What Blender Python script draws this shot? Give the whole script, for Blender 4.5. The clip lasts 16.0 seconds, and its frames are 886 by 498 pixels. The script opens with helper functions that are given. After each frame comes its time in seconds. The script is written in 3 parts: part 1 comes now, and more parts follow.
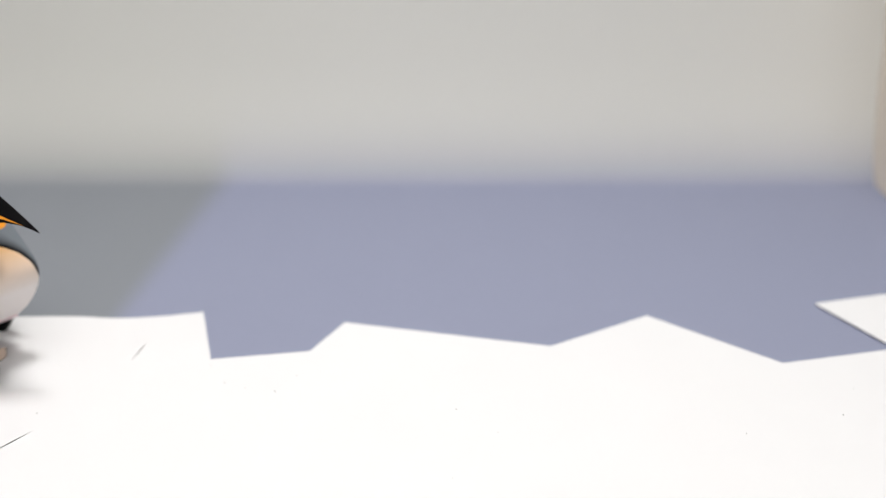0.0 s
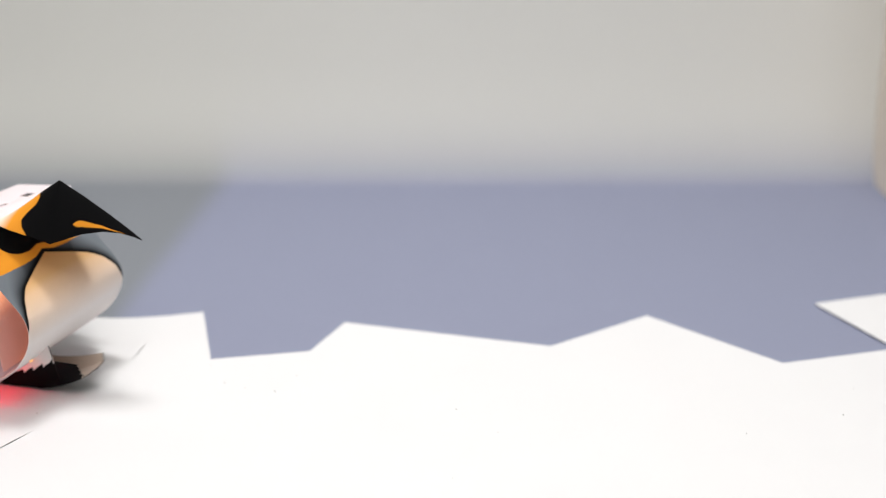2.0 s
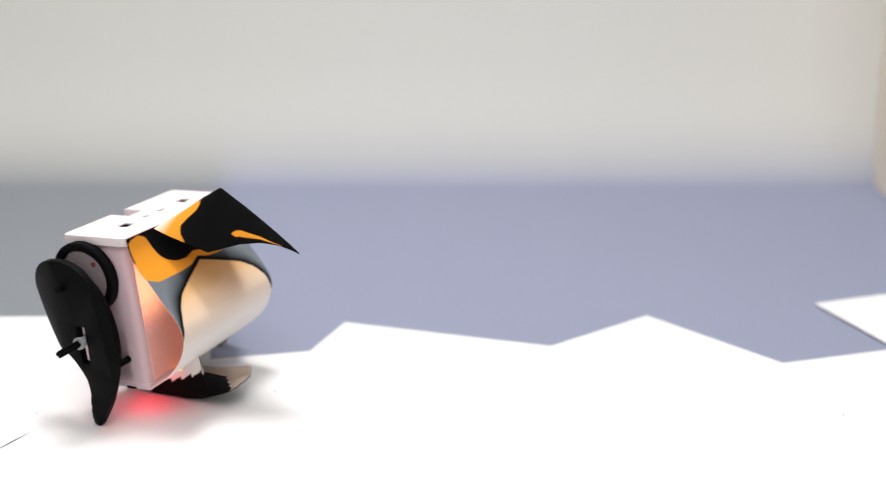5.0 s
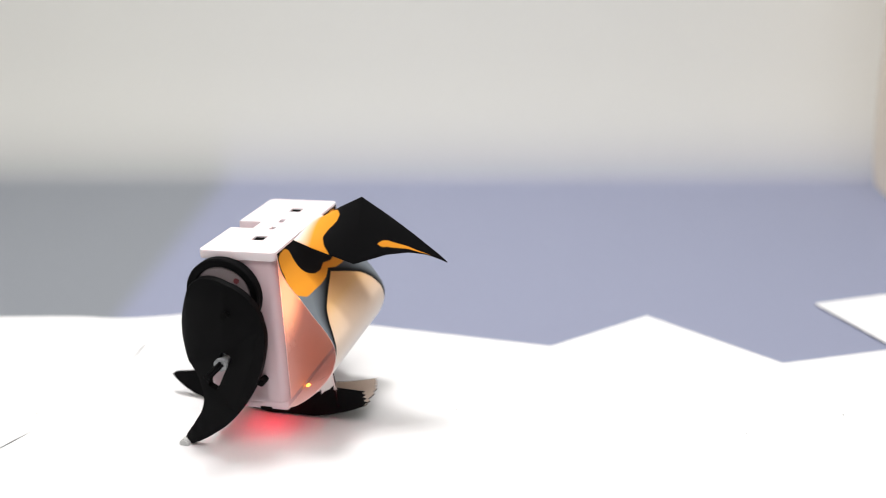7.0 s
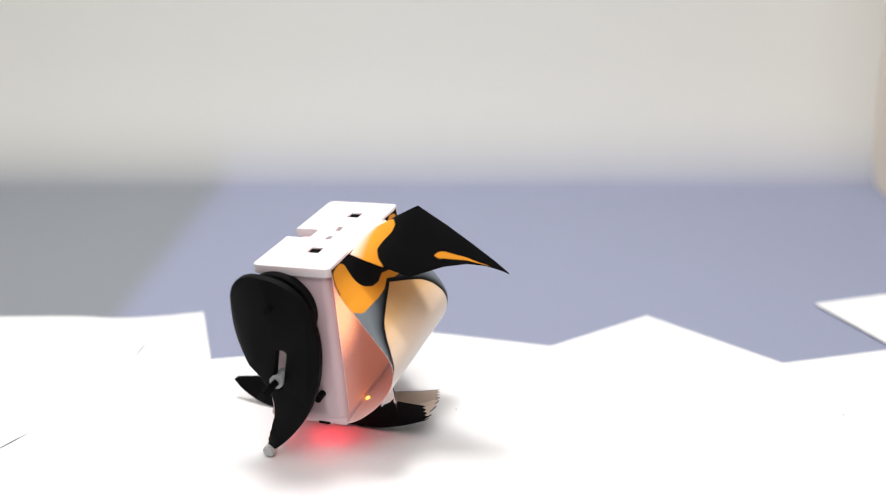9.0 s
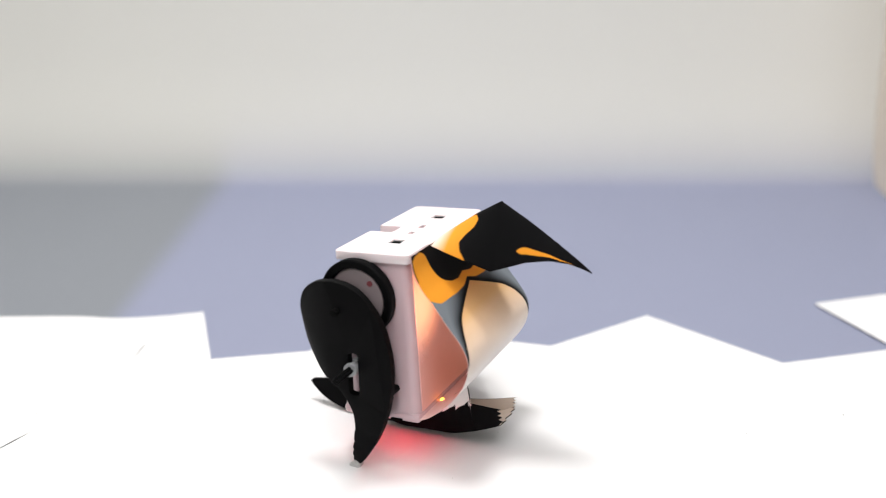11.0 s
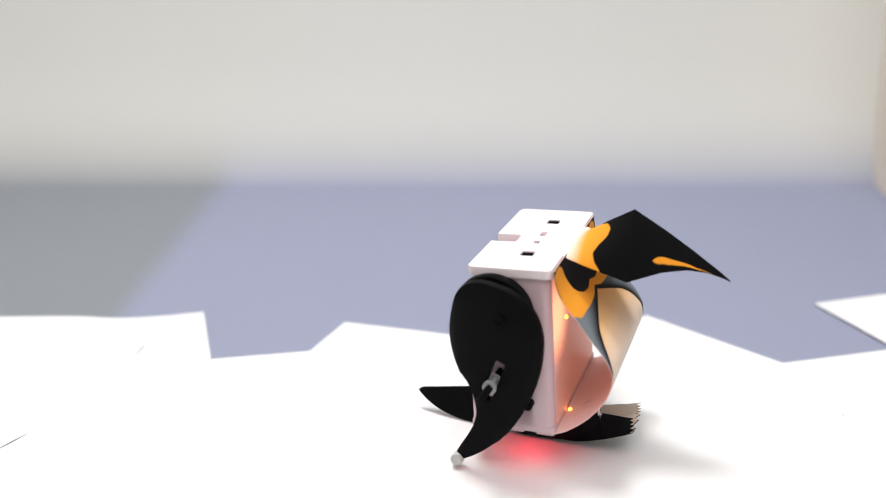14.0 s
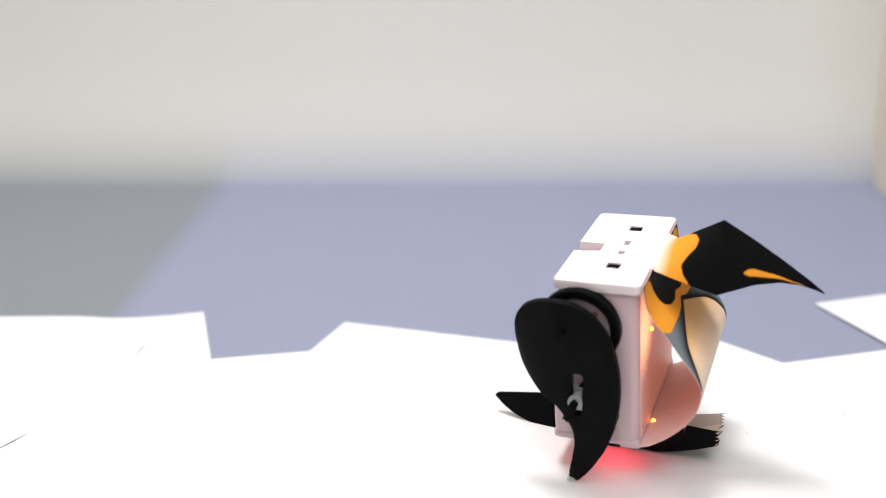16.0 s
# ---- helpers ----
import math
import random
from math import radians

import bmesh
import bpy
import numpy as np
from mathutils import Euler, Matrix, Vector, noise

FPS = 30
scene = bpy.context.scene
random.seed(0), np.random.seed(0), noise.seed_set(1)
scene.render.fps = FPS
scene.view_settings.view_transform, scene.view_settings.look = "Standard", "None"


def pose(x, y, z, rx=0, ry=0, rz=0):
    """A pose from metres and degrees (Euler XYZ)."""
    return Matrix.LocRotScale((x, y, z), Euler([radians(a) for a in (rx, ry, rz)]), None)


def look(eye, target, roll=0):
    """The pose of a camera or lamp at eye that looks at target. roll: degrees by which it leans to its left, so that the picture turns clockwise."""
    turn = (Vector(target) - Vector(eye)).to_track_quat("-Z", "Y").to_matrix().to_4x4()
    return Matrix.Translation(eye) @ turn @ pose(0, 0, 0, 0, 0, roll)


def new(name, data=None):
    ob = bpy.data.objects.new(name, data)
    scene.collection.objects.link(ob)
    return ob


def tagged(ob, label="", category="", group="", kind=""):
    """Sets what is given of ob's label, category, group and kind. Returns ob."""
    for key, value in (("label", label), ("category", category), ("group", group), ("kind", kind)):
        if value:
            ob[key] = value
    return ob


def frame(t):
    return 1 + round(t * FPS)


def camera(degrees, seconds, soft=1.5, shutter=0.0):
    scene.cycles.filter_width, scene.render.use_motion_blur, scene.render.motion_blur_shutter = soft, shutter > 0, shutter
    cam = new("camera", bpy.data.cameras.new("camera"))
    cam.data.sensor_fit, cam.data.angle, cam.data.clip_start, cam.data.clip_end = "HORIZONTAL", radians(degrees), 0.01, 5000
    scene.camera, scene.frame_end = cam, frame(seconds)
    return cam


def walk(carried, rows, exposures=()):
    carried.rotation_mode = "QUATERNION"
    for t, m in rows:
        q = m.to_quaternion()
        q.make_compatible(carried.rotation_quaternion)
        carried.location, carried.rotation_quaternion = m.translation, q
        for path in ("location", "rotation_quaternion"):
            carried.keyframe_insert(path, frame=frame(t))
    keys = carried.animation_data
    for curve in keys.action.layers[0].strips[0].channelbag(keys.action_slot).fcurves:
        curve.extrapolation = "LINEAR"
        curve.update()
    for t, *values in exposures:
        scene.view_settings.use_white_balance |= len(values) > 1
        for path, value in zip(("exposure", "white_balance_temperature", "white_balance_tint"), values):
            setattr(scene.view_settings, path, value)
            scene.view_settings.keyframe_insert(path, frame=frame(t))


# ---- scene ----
cam = camera(52.24, 16.0, soft=1.0, shutter=0.25)
EYE = (0.0, 0.0, 0.279)
AIM = (0.0, math.cos(radians(18.952)), 0.279 - math.sin(radians(18.952)))
cam.data.dof.use_dof = True
cam.data.dof.focus_distance = 0.518
cam.data.dof.aperture_fstop = 3.4
walk(cam, [(0.0, look(EYE, AIM)), (16.0, look(EYE, AIM))],
     exposures=[(0.0, -0.29), (2.5, -0.28), (3.2, -0.20), (4.0, -0.13), (7.0, -0.04), (16.0, -0.02)])

# ---- light ----
world = bpy.data.worlds.new("world")
scene.world = world
world.use_nodes = True
world.node_tree.nodes["Background"].inputs[0].default_value = (0.9, 0.95, 1.0, 1)
world.node_tree.nodes["Background"].inputs[1].default_value = 0.2


def unseen_lamp(x, y, z, sx, sy, watts, colour):
    data = bpy.data.lights.new("unseen_lamp_light", "AREA")
    data.shape, data.size, data.size_y = "RECTANGLE", sx, sy
    data.energy, data.color = watts, colour
    ob = new("unseen_lamp_light", data)
    ob.location = (x, y, z)
    return ob


# unseen key light, placed so that the shadows fall right
unseen_lamp(-0.16, 0.70, 1.70, 0.42, 0.32, 26, (1.0, 0.98, 0.97))
# unseen broad fill, added to brighten the wall and soften shadows
unseen_lamp(0.12, -0.35, 1.70, 1.5, 1.5, 26, (1.0, 0.97, 0.97))


# ---- materials ----
def material(name, colour, rough=0.6, metal=0.0, grain=0.0, scale=60.0, bump=0.0, bump_scale=400.0, spec=0.5,
             second=None, attribute="", emit=None, strength=0.0, sub=0.0):
    m = bpy.data.materials.new(name)
    m.use_nodes = True
    nt = m.node_tree
    b = nt.nodes["Principled BSDF"]
    b.inputs["Roughness"].default_value = rough
    b.inputs["Metallic"].default_value = metal
    b.inputs["Specular IOR Level"].default_value = spec
    coords = nt.nodes.new("ShaderNodeTexCoord")
    base = nt.nodes.new("ShaderNodeMix")
    base.data_type = "RGBA"
    base.inputs[6].default_value = (*colour, 1)
    base.inputs[7].default_value = (*(second or [c * (1 - grain) for c in colour]), 1)
    if attribute:
        at = nt.nodes.new("ShaderNodeAttribute")
        at.attribute_name = attribute
        nt.links.new(at.outputs["Color"], base.inputs[6])
        dark = nt.nodes.new("ShaderNodeMix")
        dark.data_type, dark.blend_type = "RGBA", "MULTIPLY"
        dark.inputs[0].default_value = 1
        dark.inputs[7].default_value = (1 - grain, 1 - grain, 1 - grain, 1)
        nt.links.new(at.outputs["Color"], dark.inputs[6])
        nt.links.new(dark.outputs[2], base.inputs[7])
    n1 = nt.nodes.new("ShaderNodeTexNoise")
    n1.inputs["Scale"].default_value, n1.inputs["Detail"].default_value = scale, 6
    nt.links.new(coords.outputs["Object"], n1.inputs["Vector"])
    nt.links.new(n1.outputs["Fac"], base.inputs[0])
    nt.links.new(base.outputs[2], b.inputs["Base Color"])
    if bump:
        n2 = nt.nodes.new("ShaderNodeTexNoise")
        n2.inputs["Scale"].default_value, n2.inputs["Detail"].default_value = bump_scale, 4
        nt.links.new(coords.outputs["Object"], n2.inputs["Vector"])
        bp = nt.nodes.new("ShaderNodeBump")
        bp.inputs["Strength"].default_value, bp.inputs["Distance"].default_value = bump, 0.0005
        nt.links.new(n2.outputs["Fac"], bp.inputs["Height"])
        nt.links.new(bp.outputs["Normal"], b.inputs["Normal"])
    if emit:
        b.inputs["Emission Color"].default_value = (*emit, 1)
        b.inputs["Emission Strength"].default_value = strength
    if sub:
        b.inputs["Subsurface Weight"].default_value = sub
        b.inputs["Subsurface Radius"].default_value = (0.012, 0.006, 0.005)
        b.inputs["Subsurface Scale"].default_value = 0.5
    return m


M_WALL = material("wall_paint", (0.62, 0.62, 0.58), 0.8, grain=0.05, scale=3, bump=0.15, bump_scale=250)
def shaded_paper(name, grey, blue, white):
    """Backdrop paper: grey, blue beyond a slanting soft line, fading to off-white as painted shading up the wall."""
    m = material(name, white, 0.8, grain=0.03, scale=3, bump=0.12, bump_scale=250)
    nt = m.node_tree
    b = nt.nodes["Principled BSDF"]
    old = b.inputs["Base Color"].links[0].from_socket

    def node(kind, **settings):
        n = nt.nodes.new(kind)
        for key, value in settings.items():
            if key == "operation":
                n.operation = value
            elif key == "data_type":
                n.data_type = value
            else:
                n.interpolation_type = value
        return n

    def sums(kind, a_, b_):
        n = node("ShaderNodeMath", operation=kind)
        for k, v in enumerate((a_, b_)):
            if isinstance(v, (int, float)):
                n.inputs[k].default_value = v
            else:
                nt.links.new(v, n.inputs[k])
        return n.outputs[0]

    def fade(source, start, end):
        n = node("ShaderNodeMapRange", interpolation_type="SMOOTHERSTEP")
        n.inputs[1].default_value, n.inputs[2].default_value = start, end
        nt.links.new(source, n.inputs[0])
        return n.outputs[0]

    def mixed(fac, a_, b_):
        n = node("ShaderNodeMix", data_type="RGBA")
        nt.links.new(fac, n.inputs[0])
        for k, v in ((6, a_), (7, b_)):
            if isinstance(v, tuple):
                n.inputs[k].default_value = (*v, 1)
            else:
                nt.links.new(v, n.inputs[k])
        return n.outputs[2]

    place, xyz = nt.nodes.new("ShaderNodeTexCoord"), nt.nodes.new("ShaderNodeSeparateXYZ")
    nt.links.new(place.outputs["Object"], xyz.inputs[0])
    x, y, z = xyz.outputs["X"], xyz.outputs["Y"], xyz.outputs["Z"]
    # soft edge, wider with distance, fitted to the blur in the camera's view
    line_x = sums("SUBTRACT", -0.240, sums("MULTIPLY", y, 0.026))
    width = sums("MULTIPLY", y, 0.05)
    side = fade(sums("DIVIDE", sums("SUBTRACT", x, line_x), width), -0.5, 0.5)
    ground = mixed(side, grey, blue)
    # gradual fade at the wall's foot is shading put into the colour
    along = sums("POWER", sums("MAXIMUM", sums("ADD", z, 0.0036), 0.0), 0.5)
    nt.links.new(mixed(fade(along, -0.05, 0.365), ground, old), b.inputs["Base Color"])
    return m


M_BACKDROP = shaded_paper("backdrop_paper", (0.168, 0.182, 0.204), (0.203, 0.220, 0.308), (0.635, 0.633, 0.597))
M_ROOM = material("room_paint", (0.7, 0.7, 0.68), 0.8, grain=0.05, scale=2)
M_TABLE = material("table_laminate", (0.185, 0.193, 0.205), 0.55, grain=0.06, scale=8, bump=0.05)
M_WHITE = material("white_paper", (0.675, 0.675, 0.68), 0.75, grain=0.03, scale=14, bump=0.12, bump_scale=30)
# white plastic; the pink cast of its red light is put into the colour
M_SHELL = material("white_plastic", (0.60, 0.445, 0.475), 0.42, grain=0.03, scale=40, bump=0.08, bump_scale=900, sub=0.15)
M_PLATE = material("plate_plastic", (0.71, 0.635, 0.655), 0.45, grain=0.02, scale=50, bump=0.1, bump_scale=1200, sub=0.1)
M_BLACK = material("black_plastic", (0.0038, 0.0038, 0.0042), 0.5, grain=0.3, scale=90, bump=0.15, bump_scale=1500, spec=0.045)
# near-black for the shade painted in slots, and for crank pins and axle ends
M_DARK = material("shade_and_pin_black", (0.003, 0.003, 0.003), 0.8, grain=0.2, spec=0.05)
M_BOARD = material("cream_board", (0.68, 0.61, 0.53), 0.8, grain=0.06, scale=6, bump=0.1, bump_scale=200)
M_FLECK = material("grey_fleck", (0.38, 0.37, 0.35), 0.9, grain=0.3)
M_BEIGE = material("beige_card", (0.6, 0.5, 0.42), 0.7, grain=0.1, scale=60)
M_PRINT = material("printed_paper", (1, 1, 1), 0.6, grain=0.04, scale=300, attribute="print", spec=0.05)
# pink lamp light on the paper's inner side, painted as its colour
M_INSIDE = material("paper_inside", (0.80, 0.55, 0.52), 0.7, grain=0.04, scale=100)


def painted_glow_panel(name, colour, glow, centre, reach):
    """Translucent plastic, brightest at centre; its emission stands in for a small lamp behind it."""
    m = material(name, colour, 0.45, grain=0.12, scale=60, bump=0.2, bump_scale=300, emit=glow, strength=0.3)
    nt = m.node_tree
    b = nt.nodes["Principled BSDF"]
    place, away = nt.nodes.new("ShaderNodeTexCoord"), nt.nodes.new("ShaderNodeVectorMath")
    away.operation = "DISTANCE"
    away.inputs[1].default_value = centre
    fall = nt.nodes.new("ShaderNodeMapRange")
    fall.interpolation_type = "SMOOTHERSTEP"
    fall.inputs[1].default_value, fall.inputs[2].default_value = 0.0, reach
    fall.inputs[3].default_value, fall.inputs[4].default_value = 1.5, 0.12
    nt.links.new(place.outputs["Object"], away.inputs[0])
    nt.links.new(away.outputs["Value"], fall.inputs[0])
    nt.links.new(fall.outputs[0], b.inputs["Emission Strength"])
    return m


# salmon tint and orange glow are the body's inner light, put into the material
M_FRONT = painted_glow_panel("front_plastic", (0.74, 0.47, 0.46), (1.0, 0.38, 0.17), (0.0216, -0.038, 0.064), 0.034)
M_GREY = material("grey_plastic", (0.30, 0.31, 0.32), 0.4, grain=0.08, scale=200)
M_HUB = material("hub_plastic", (0.34, 0.28, 0.29), 0.45, grain=0.08, scale=200)
M_RUBBER = material("clear_rubber", (0.5, 0.5, 0.49), 0.35, grain=0.15, scale=300)
M_LED = material("orange_led", (0.9, 0.4, 0.1), 0.4, emit=(1.0, 0.33, 0.04), strength=6)
M_RED = material("red_led", (0.9, 0.1, 0.1), 0.4, emit=(1.0, 0.03, 0.06), strength=55)
M_SCREW = material("dark_red_plastic", (0.22, 0.05, 0.06), 0.5, grain=0.1, scale=200)


# ---- mesh helpers ----
def part(name, bm, mat, parent=None, label=""):
    me = bpy.data.meshes.new(name)
    bmesh.ops.recalc_face_normals(bm, faces=bm.faces)
    bm.to_mesh(me)
    bm.free()
    for m in (mat if isinstance(mat, (list, tuple)) else [mat]):
        me.materials.append(m)
    return link(name, me, parent, label)


def link(name, me, parent=None, label=""):
    ob = new(name, me)
    if parent is not None:
        ob.parent = parent
    return tagged(ob, label)


def box(bm, lo, hi, bevel=0.0, seg=2):
    made = bmesh.ops.create_cube(bm, size=1.0)["verts"]
    for v in made:
        v.co = Vector([lo[i] + (v.co[i] + 0.5) * (hi[i] - lo[i]) for i in range(3)])
    if bevel:
        edges = list({e for v in made for e in v.link_edges})
        bmesh.ops.bevel(bm, geom=edges, offset=bevel, segments=seg, affect="EDGES", profile=0.5)
    return bm


def rod(bm, a, b, r, r2=None, seg=28):
    a, b = Vector(a), Vector(b)
    m = Matrix.Translation((a + b) / 2) @ (b - a).to_track_quat("Z", "Y").to_matrix().to_4x4()
    bmesh.ops.create_cone(bm, cap_ends=True, segments=seg, radius1=r, radius2=r if r2 is None else r2,
                          depth=(b - a).length, matrix=m)
    return bm


def slab(outline, z0, z1, holes=(), bevel=0.0):
    """A plate with a closed outline and holes, in x and y, from z0 up to z1."""
    bm = bmesh.new()
    for loop in (outline, *holes):
        vs = [bm.verts.new((x, y, z0)) for x, y in loop]
        for i in range(len(vs)):
            bm.edges.new((vs[i - 1], vs[i]))
    bmesh.ops.triangle_fill(bm, use_beauty=True, use_dissolve=False, edges=bm.edges[:])
    made = bmesh.ops.extrude_face_region(bm, geom=bm.faces[:])
    top = [g for g in made["geom"] if isinstance(g, bmesh.types.BMVert)]
    for v in top:
        v.co.z = z1
    if bevel:
        tops = set(top)
        edges = [e for e in bm.edges if e.verts[0] in tops and e.verts[1] in tops
                 and sum(1 for f in e.link_faces if len(f.verts) == 4) >= 1]
        bmesh.ops.bevel(bm, geom=edges, offset=bevel, segments=2, affect="EDGES", profile=0.6)
    return bm


def curve_through(points, steps=6, closed=True):
    """A smooth line through a few control points."""
    out, n = [], len(points)
    for i in range(n if closed else n - 1):
        if closed:
            p0, p1, p2, p3 = (Vector(points[(i + k) % n]) for k in (-1, 0, 1, 2))
        else:
            p0, p1, p2, p3 = (Vector(points[min(max(i + k, 0), n - 1)]) for k in (-1, 0, 1, 2))
        for s in range(steps):
            t = s / steps
            out.append(0.5 * (2 * p1 + (p2 - p0) * t + (2 * p0 - 5 * p1 + 4 * p2 - p3) * t * t
                              + (3 * p1 - p0 - 3 * p2 + p3) * t ** 3))
    if not closed:
        out.append(Vector(points[-1]))
    return out


def rounded(x0, y0, x1, y1, r, seg=5):
    """The outline of a rectangle with round corners."""
    out = []
    for cx, cy, a in ((x1 - r, y1 - r, 0), (x0 + r, y1 - r, 90), (x0 + r, y0 + r, 180), (x1 - r, y0 + r, 270)):
        for k in range(seg + 1):
            w = radians(a + 90 * k / seg)
            out.append((cx + r * math.cos(w), cy + r * math.sin(w)))
    return out


def smooth_by_angle(ob, degrees=35):
    me = ob.data
    me.polygons.foreach_set("use_smooth", [True] * len(me.polygons))
    bm = bmesh.new()
    bm.from_mesh(me)
    for e in bm.edges:
        e.smooth = len(e.link_faces) == 2 and e.calc_face_angle(0) < radians(degrees)
    bm.to_mesh(me)
    bm.free()
    return ob


# ---- the room, the table and the papers ----
WALL_Y = 1.13


def setting():
    tagged(part("wall_north", box(bmesh.new(), (-2.0, WALL_Y, -0.75), (2.0, WALL_Y + 0.1, 1.75)), M_WALL),
           "plain off-white painted wall behind the table", "wall", kind="structure")
    tagged(part("wall_south", box(bmesh.new(), (-2.0, -1.6, -0.75), (2.0, -1.5, 1.75)), M_ROOM),
           "plain off-white painted wall", "wall", kind="structure")
    tagged(part("wall_west", box(bmesh.new(), (-2.1, -1.5, -0.75), (-2.0, WALL_Y, 1.75)), M_ROOM),
           "plain off-white painted wall", "wall", kind="structure")
    tagged(part("wall_east", box(bmesh.new(), (2.0, -1.5, -0.75), (2.1, WALL_Y, 1.75)), M_ROOM),
           "plain off-white painted wall", "wall", kind="structure")
    tagged(part("ceiling", box(bmesh.new(), (-2.1, -1.6, 1.75), (2.1, WALL_Y + 0.1, 1.85)), M_ROOM),
           "plain white ceiling", "ceiling", kind="structure")
    tagged(part("floor", box(bmesh.new(), (-2.1, -1.6, -0.85), (2.1, WALL_Y + 0.1, -0.75)), M_TABLE),
           "plain grey floor", "floor", kind="structure")


def table():
    t = tagged(new("table"), "wide table with a plain grey top, against the wall", "table")
    part("tabletop", box(bmesh.new(), (-1.4, -0.1, -0.035), (1.4, WALL_Y - 0.002, -0.004), 0.003), M_TABLE, t)
    for x in (-1.32, 1.32):
        for y in (0.0, WALL_Y - 0.1):
            part("leg", box(bmesh.new(), (x - 0.025, y - 0.025, -0.75), (x + 0.025, y + 0.025, -0.035), 0.003), M_TABLE, t)


# thin cut that stands in for the shadow line under a lifted paper edge
def shadow_slit(x0, y0, x1, y1, w):
    d = Vector((y0 - y1, x1 - x0)).normalized() * w
    mx, my = (x0 + x1) / 2, (y0 + y1) / 2
    return [(x0, y0), (mx - d.x, my - d.y), (x1, y1), (mx + d.x, my + d.y)]


def sheet(name, outline, z, thick, mat, label, holes=()):
    return tagged(part(name, slab(outline, z, z + thick, holes), mat), label, "paper")


COVE, RISE = 0.075, 0.30


def ribbon(rows, thick):
    """A bent sheet through rows of (left x, right x, y, z)."""
    bm = bmesh.new()
    top = [(bm.verts.new((x0, y, z)), bm.verts.new((x1, y, z))) for x0, x1, y, z in rows]
    low = [(bm.verts.new((x0, y + thick * 0.7, z - thick)), bm.verts.new((x1, y + thick * 0.7, z - thick))) for x0, x1, y, z in rows]
    for i in range(len(rows) - 1):
        bm.faces.new((top[i][0], top[i][1], top[i + 1][1], top[i + 1][0]))
        bm.faces.new((low[i][1], low[i][0], low[i + 1][0], low[i + 1][1]))
        for s in (0, 1):
            bm.faces.new((top[i][s], top[i + 1][s], low[i + 1][s], low[i][s]))
    for i in (0, -1):
        bm.faces.new((top[i][0], top[i][1], low[i][1], low[i][0]))
    return bm


def papers():
    # backdrop paper: flat on the table, a curved foot, then up the wall
    foot_y = WALL_Y - 0.003 - COVE
    bend = [(foot_y + COVE * math.sin(radians(k * 3)), -0.0036 + RISE * (1 - math.cos(radians(k * 3)))) for k in range(31)]
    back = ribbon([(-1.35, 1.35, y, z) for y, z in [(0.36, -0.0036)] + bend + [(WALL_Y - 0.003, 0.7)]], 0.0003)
    smooth_by_angle(tagged(part("backdrop_paper_sheet", back, M_BACKDROP), "backdrop paper, grey-blue on the table, painted shading fading to off-white up the wall", "paper"), 40)
    left = curve_through([(-0.1904, 0.6632), (-0.2195, 0.6552), (-0.2536, 0.6507), (-0.2897, 0.6542), (-0.3498, 0.6532), (-0.4310, 0.6522)], 6, False)
    sheet("white_paper_sheet", [(v.x, v.y) for v in left] + [(-0.5513, 0.6522), (-0.5508, 0.3279), (-0.1202, 0.3279), (-0.1202, 0.4975), (-0.1633, 0.5763)], -0.0024, 0.0008, M_WHITE,
          "white paper cut as an ice floe, slightly wavy edge", [shadow_slit(-0.2625, 0.452, -0.2466, 0.4812, 0.0008), shadow_slit(-0.2191, 0.5726, -0.2175, 0.6085, 0.0005)])
    sheet("white_paper_sheet", [(-0.1634, 0.5762), (-0.0956, 0.5893), (-0.0758, 0.6408), (0.0784, 0.5978), (0.1601, 0.6541), (0.2371, 0.5700), (0.3407, 0.5969),
                                (0.5212, 0.6072), (0.52, 0.30), (-0.19, 0.30), (-0.2004, 0.4975)], -0.0016, 0.0008, M_WHITE,
          "large white paper cut with a jagged ice floe edge")
    sheet("white_paper_sheet", [(0.3027, 0.6809), (0.4211, 0.7171), (0.6216, 0.7371), (0.6210, 0.3977), (0.4007, 0.4476), (0.3252, 0.6056)], -0.0023, 0.0008, M_WHITE,
          "small white paper floe lying on the blue paper")
    sheet("white_paper_sheet", [(-0.6, 0.30), (-0.6010, 0.3977), (-0.2404, 0.4027), (-0.1903, 0.4376), (0.0401, 0.4795), (0.2504, 0.4398), (0.6010, 0.3977), (0.6, 0.05), (-0.6, 0.05)],
          -0.0007, 0.0007, M_WHITE, "white paper sheet overlapping the others")


def side_board():
    along = Vector((-0.04, -0.20)).normalized()
    across = Vector((-along.y, along.x))
    start = Vector((0.536, WALL_Y - 0.006))
    corners = [start, start + along * 0.2, start + along * 0.2 + across * 0.012, start + across * 0.012]
    bm = slab([(c.x, c.y) for c in corners], -0.004, 0.5)
    tagged(part("side_board", bm, M_BOARD), "plain cream upright board standing on the table by the wall", "board")


def flecks():
    """Crumbs of dirt on the white papers."""
    bm = bmesh.new()
    for _ in range(16):
        x, y, r = random.uniform(-0.33, 0.38), random.uniform(0.41, 0.57), random.uniform(0.00012, 0.0004)
        rod(bm, (x, y, -0.0004), (x + r * random.uniform(-1, 1), y + r, 0.0003), r, r * 0.4, seg=6)
    tagged(part("paper_flecks", bm, M_FLECK), "tiny grey dirt flecks on the white paper", "dirt", kind="stuff")


setting()
table()
papers()
side_board()
flecks()

# ---- the walking penguin robot ----
UNIT = 0.1            # width of the robot's body, in metres
CRANK = (-0.3025, -0.2587)
CRANK_RADIUS = 0.0774
GUIDE = (-0.3044, -0.6086)
TURN_RATE, TURN_AT_END = 421.588, 151.0
WING_Y = -0.136


